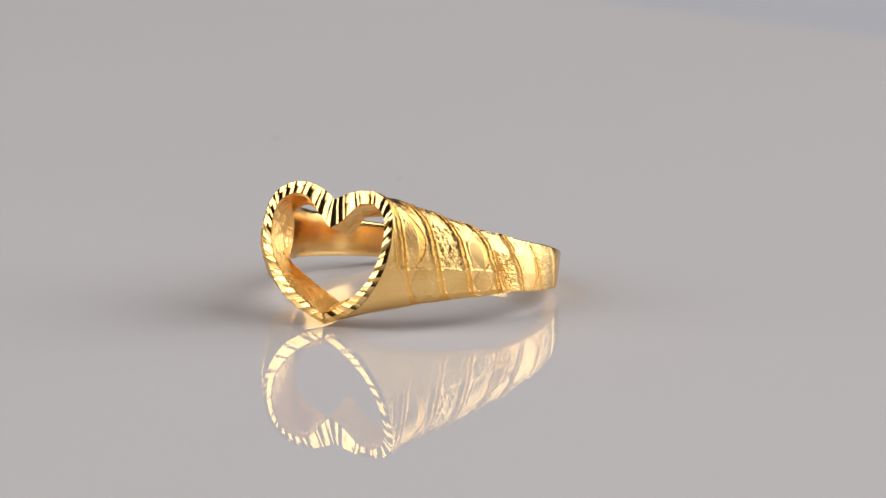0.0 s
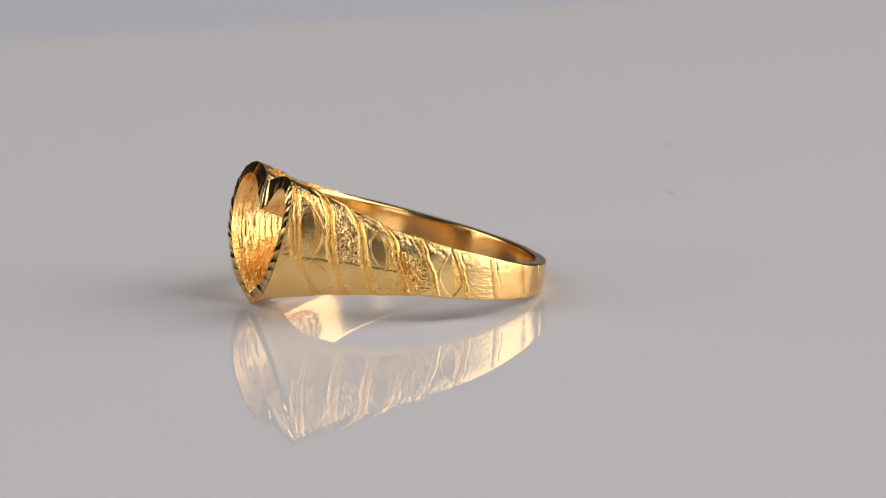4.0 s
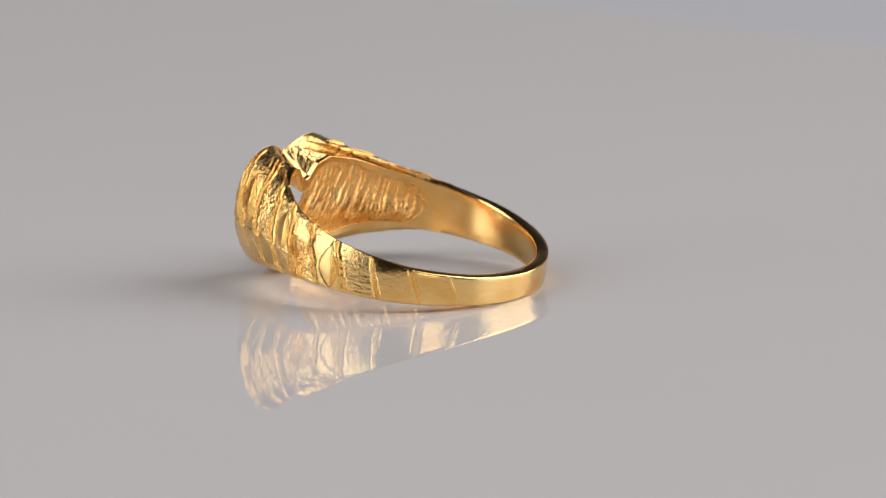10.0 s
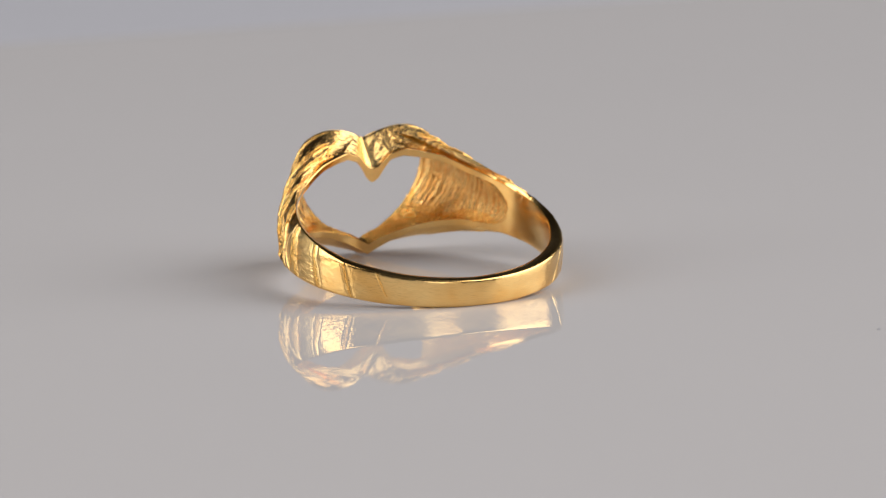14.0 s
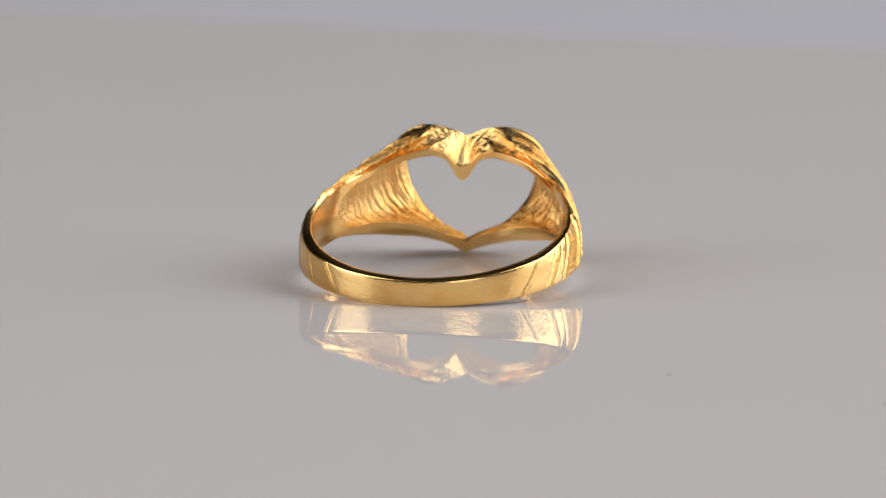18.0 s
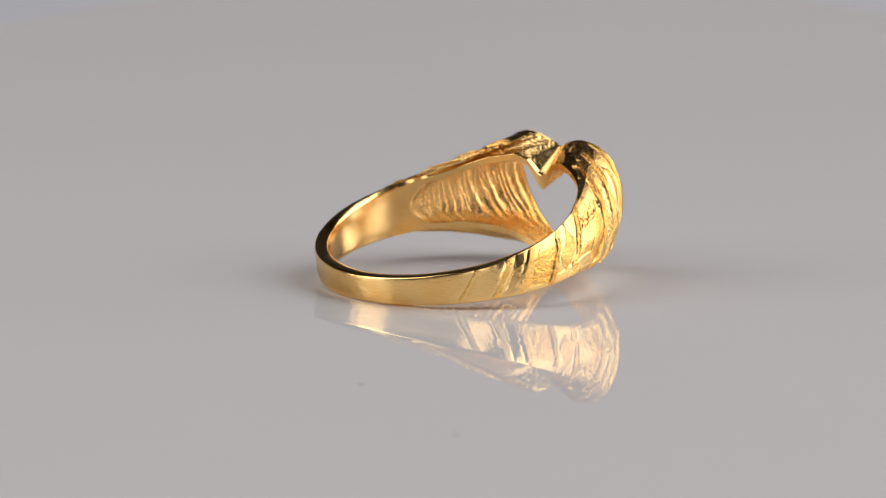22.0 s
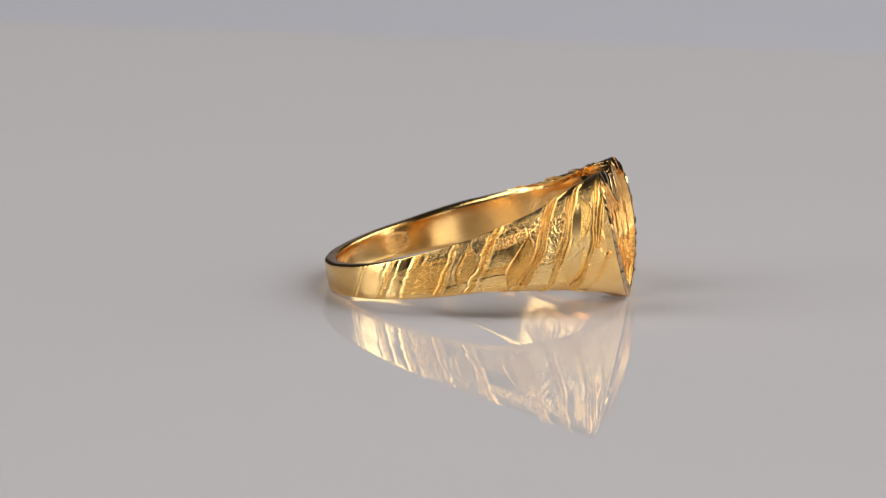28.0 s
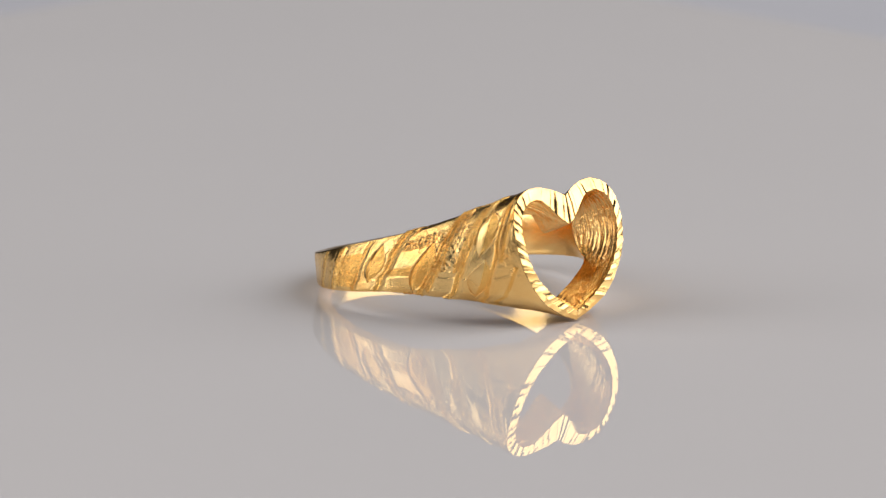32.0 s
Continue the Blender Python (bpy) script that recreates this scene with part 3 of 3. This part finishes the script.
def leaf(side, row):
    """A pointed leaf facet in its bed: two cut planes that meet in a ridge from foot to top."""
    N, M = 49, 33
    f, e = [a.ravel() for a in np.meshgrid(np.linspace(0, 1, N), np.linspace(-1, 1, M), indexing="ij")]
    phi, v = leaf_spot(row, f, e * 1.06)
    p, n = skin_spot(side, phi, v)
    body = np.sin(np.pi * f) ** 0.6
    ridge = 0.25 if row[6] > 0 else -0.2
    e2 = np.where(e < ridge, (ridge - e) / (ridge + 1), (e - ridge) / (1 - ridge))
    grained = (e > ridge) if row[6] == 1 else (e < ridge) if row[6] == -1 else np.full(len(e), row[6] == 2)
    lift = -0.020 + 0.08 * body * (1 - e2) + 0.010 * lattice(phi * 0.5, v * 7, 3)
    lift = lift + (0.045 if side > 0 else -0.045) * e * body
    if not row[6]:
        lift = 0.010 + 0.020 * body * (1 - e2 ** 2)
    lift = np.where(grained, lift + 0.014 * lattice(phi * 1.5, v * 36, 7) - 0.012, lift)
    lift = np.where((np.abs(e) > 0.99) | (f < 0.01) | (f > 0.99), -0.05, lift)
    verts = np.vstack([p + n * lift[:, None], p - n * 0.22])
    faces = grid_faces(N, M, 0, flip=(side > 0)) + grid_faces(N, M, N * M, flip=(side < 0))
    slots = list(grained.reshape(N, M)[:-1, :-1].ravel().astype(int)) * 2
    return mesh_of("leaf_facet", mirror(verts, side) * MM, faces, [LEAF, PIT_BOUNCE], slots)


for side in (1, -1):
    for row in LEAVES[side]:
        part("leaf_facet", leaf(side, row), ring, "grained leaf-shaped facet" if row[6] else "smooth leaf-shaped facet")


def hallmark():
    """The struck mark inside the band: an oval with worn upright bars, too worn to read."""
    bm = bmesh.new()

    def block(a0, a1, z0, z1, r0, r1):
        vs = []
        for r in (r0, r1):
            for a, z in ((a0, z0), (a1, z0), (a1, z1), (a0, z1)):
                vs.append(bm.verts.new((r * math.sin(radians(a)) * MM, -r * math.cos(radians(a)) * MM, z * MM)))
        for q in ((0, 1, 2, 3), (7, 6, 5, 4), (0, 4, 5, 1), (1, 5, 6, 2), (2, 6, 7, 3), (3, 7, 4, 0)):
            bm.faces.new([vs[k] for k in q])

    inner, outer = R_IN - 0.035, R_IN + 0.05
    for k in range(22):
        t0, t1 = 2 * math.pi * k / 22, 2 * math.pi * (k + 1) / 22
        for w in (1.0,):
            a0, z0 = 132 + 6.4 * math.cos(t0), 0.05 + 0.62 * math.sin(t0)
            a1, z1 = 132 + 6.4 * math.cos(t1), 0.05 + 0.62 * math.sin(t1)
            block(min(a0, a1) - 0.3, max(a0, a1) + 0.3, min(z0, z1) - 0.04, max(z0, z1) + 0.04, inner, outer)
    rnd = random.Random(4)
    for k in range(15):
        a, z = 127.8 + 8.6 * (k % 5) / 5 + rnd.uniform(-0.4, 0.4), -0.24 + 0.26 * (k // 5) + rnd.uniform(-0.05, 0.05)
        block(a, a + rnd.uniform(0.5, 1.5), z, z + rnd.uniform(0.06, 0.2), inner + 0.01, outer)
    me = bpy.data.meshes.new("hallmark")
    bm.to_mesh(me)
    bm.free()
    me.materials.append(SATIN)
    return me


part("hallmark", hallmark(), ring, "worn oval stamp inside the band")


def rim_facets():
    """The fluted front of the heart: one slanting cut after another."""
    count = 22
    rnd = random.Random(12)
    for side in (1, -1):
        cuts = [11.0 * (i + (rnd.uniform(-0.22, 0.22) if 0 < i < count else 0)) / count for i in range(count + 1)]
        for i in range(count):
            j0, j1 = cuts[i], cuts[i + 1]
            js = np.array([j0, j1])
            lean = 0.22
            o = spline(HEART, np.clip(js + lean, 0, 11))
            n = spline(HOLE, np.clip(js - lean, 0, 11))
            if i == count - 1:
                o[1] = HEART[-1]
                n[1] = HOLE[-1]
            if i == 0:
                o[0] = HEART[0]
                n[0] = HOLE[0]
            # a hollow-ground flute between two sharp ridges, each cut a little differently
            C = 8
            tilt, depth = rnd.uniform(-0.045, 0.045), rnd.uniform(0.022, 0.055)
            v, faces = [], []
            for c in range(C + 1):
                f = c / C
                a, b = o[0] + (o[1] - o[0]) * f, n[0] + (n[1] - n[0]) * f
                m, g, h = a + (b - a) * 0.42, a + (b - a) * 0.2, a + (b - a) * 0.75
                t = 0.03 + depth * (2 * f - 1) ** 2 + tilt * (2 * f - 1)
                v += [(a[0], -FACE - a[2] - t * 0.55, a[1]), (m[0], -FACE - m[2] - t - 0.02, m[1]), (b[0], -FACE - b[2] - t * 0.9, b[1]),
                      (g[0], -FACE - g[2] + 0.1, g[1]), (h[0], -FACE - h[2] + 0.1, h[1])]
            for c in range(C):
                q = 5 * c
                faces += [(q, q + 1, q + 6, q + 5), (q + 1, q + 2, q + 7, q + 6), (q, q + 5, q + 8, q + 3), (q + 2, q + 4, q + 9, q + 7)]
            faces += [(0, 3, 4, 2, 1), (5 * C, 5 * C + 1, 5 * C + 2, 5 * C + 4, 5 * C + 3)]
            me = mesh_of("rim_facet", mirror(np.array(v), side) * MM, faces if side < 0 else [f[::-1] for f in faces], CUT, smooth=False)
            part("rim_facet", me, ring)


rim_facets()

def speck(x, y, long, wide, turn, parent):
    """A crumb of dust on the plate."""
    N = 9
    rnd = random.Random(int(x * 100 + y * 7))
    verts = [(0, 0, 0.12)]
    for k in range(N):
        a = 2 * math.pi * k / N
        r = 0.7 + 0.5 * rnd.random()
        px, py = long * r * math.cos(a), wide * r * math.sin(a)
        c, s = math.cos(radians(turn)), math.sin(radians(turn))
        verts.append((c * px - s * py, s * px + c * py, 0.0))
    faces = [(0, 1 + k, 1 + (k + 1) % N) for k in range(N)]
    v = (np.array(verts) + np.array([x, y, 0.002])) * MM
    part("dust_speck", mesh_of("dust_speck", v, faces, DUST), parent, "tiny grey speck of dust")


for row in ((-2.6, 33.2, 0.34, 0.14, 20), (-11.7, 46.5, 0.45, 0.16, 60)):
    speck(*row, plate)


# ---- what moves: plate and ring turn together ----
def turned(t):
    return 8.68 * t + 0.003 * t * t


def motions():
    for thing, seat in ((plate, PLATE_TILT), (ring, PLATE_TILT @ RING_SEAT)):
        walk(thing, [(float(t), Matrix.Rotation(radians(-turned(t)), 4, "Z") @ seat) for t in range(0, 33)])


motions()
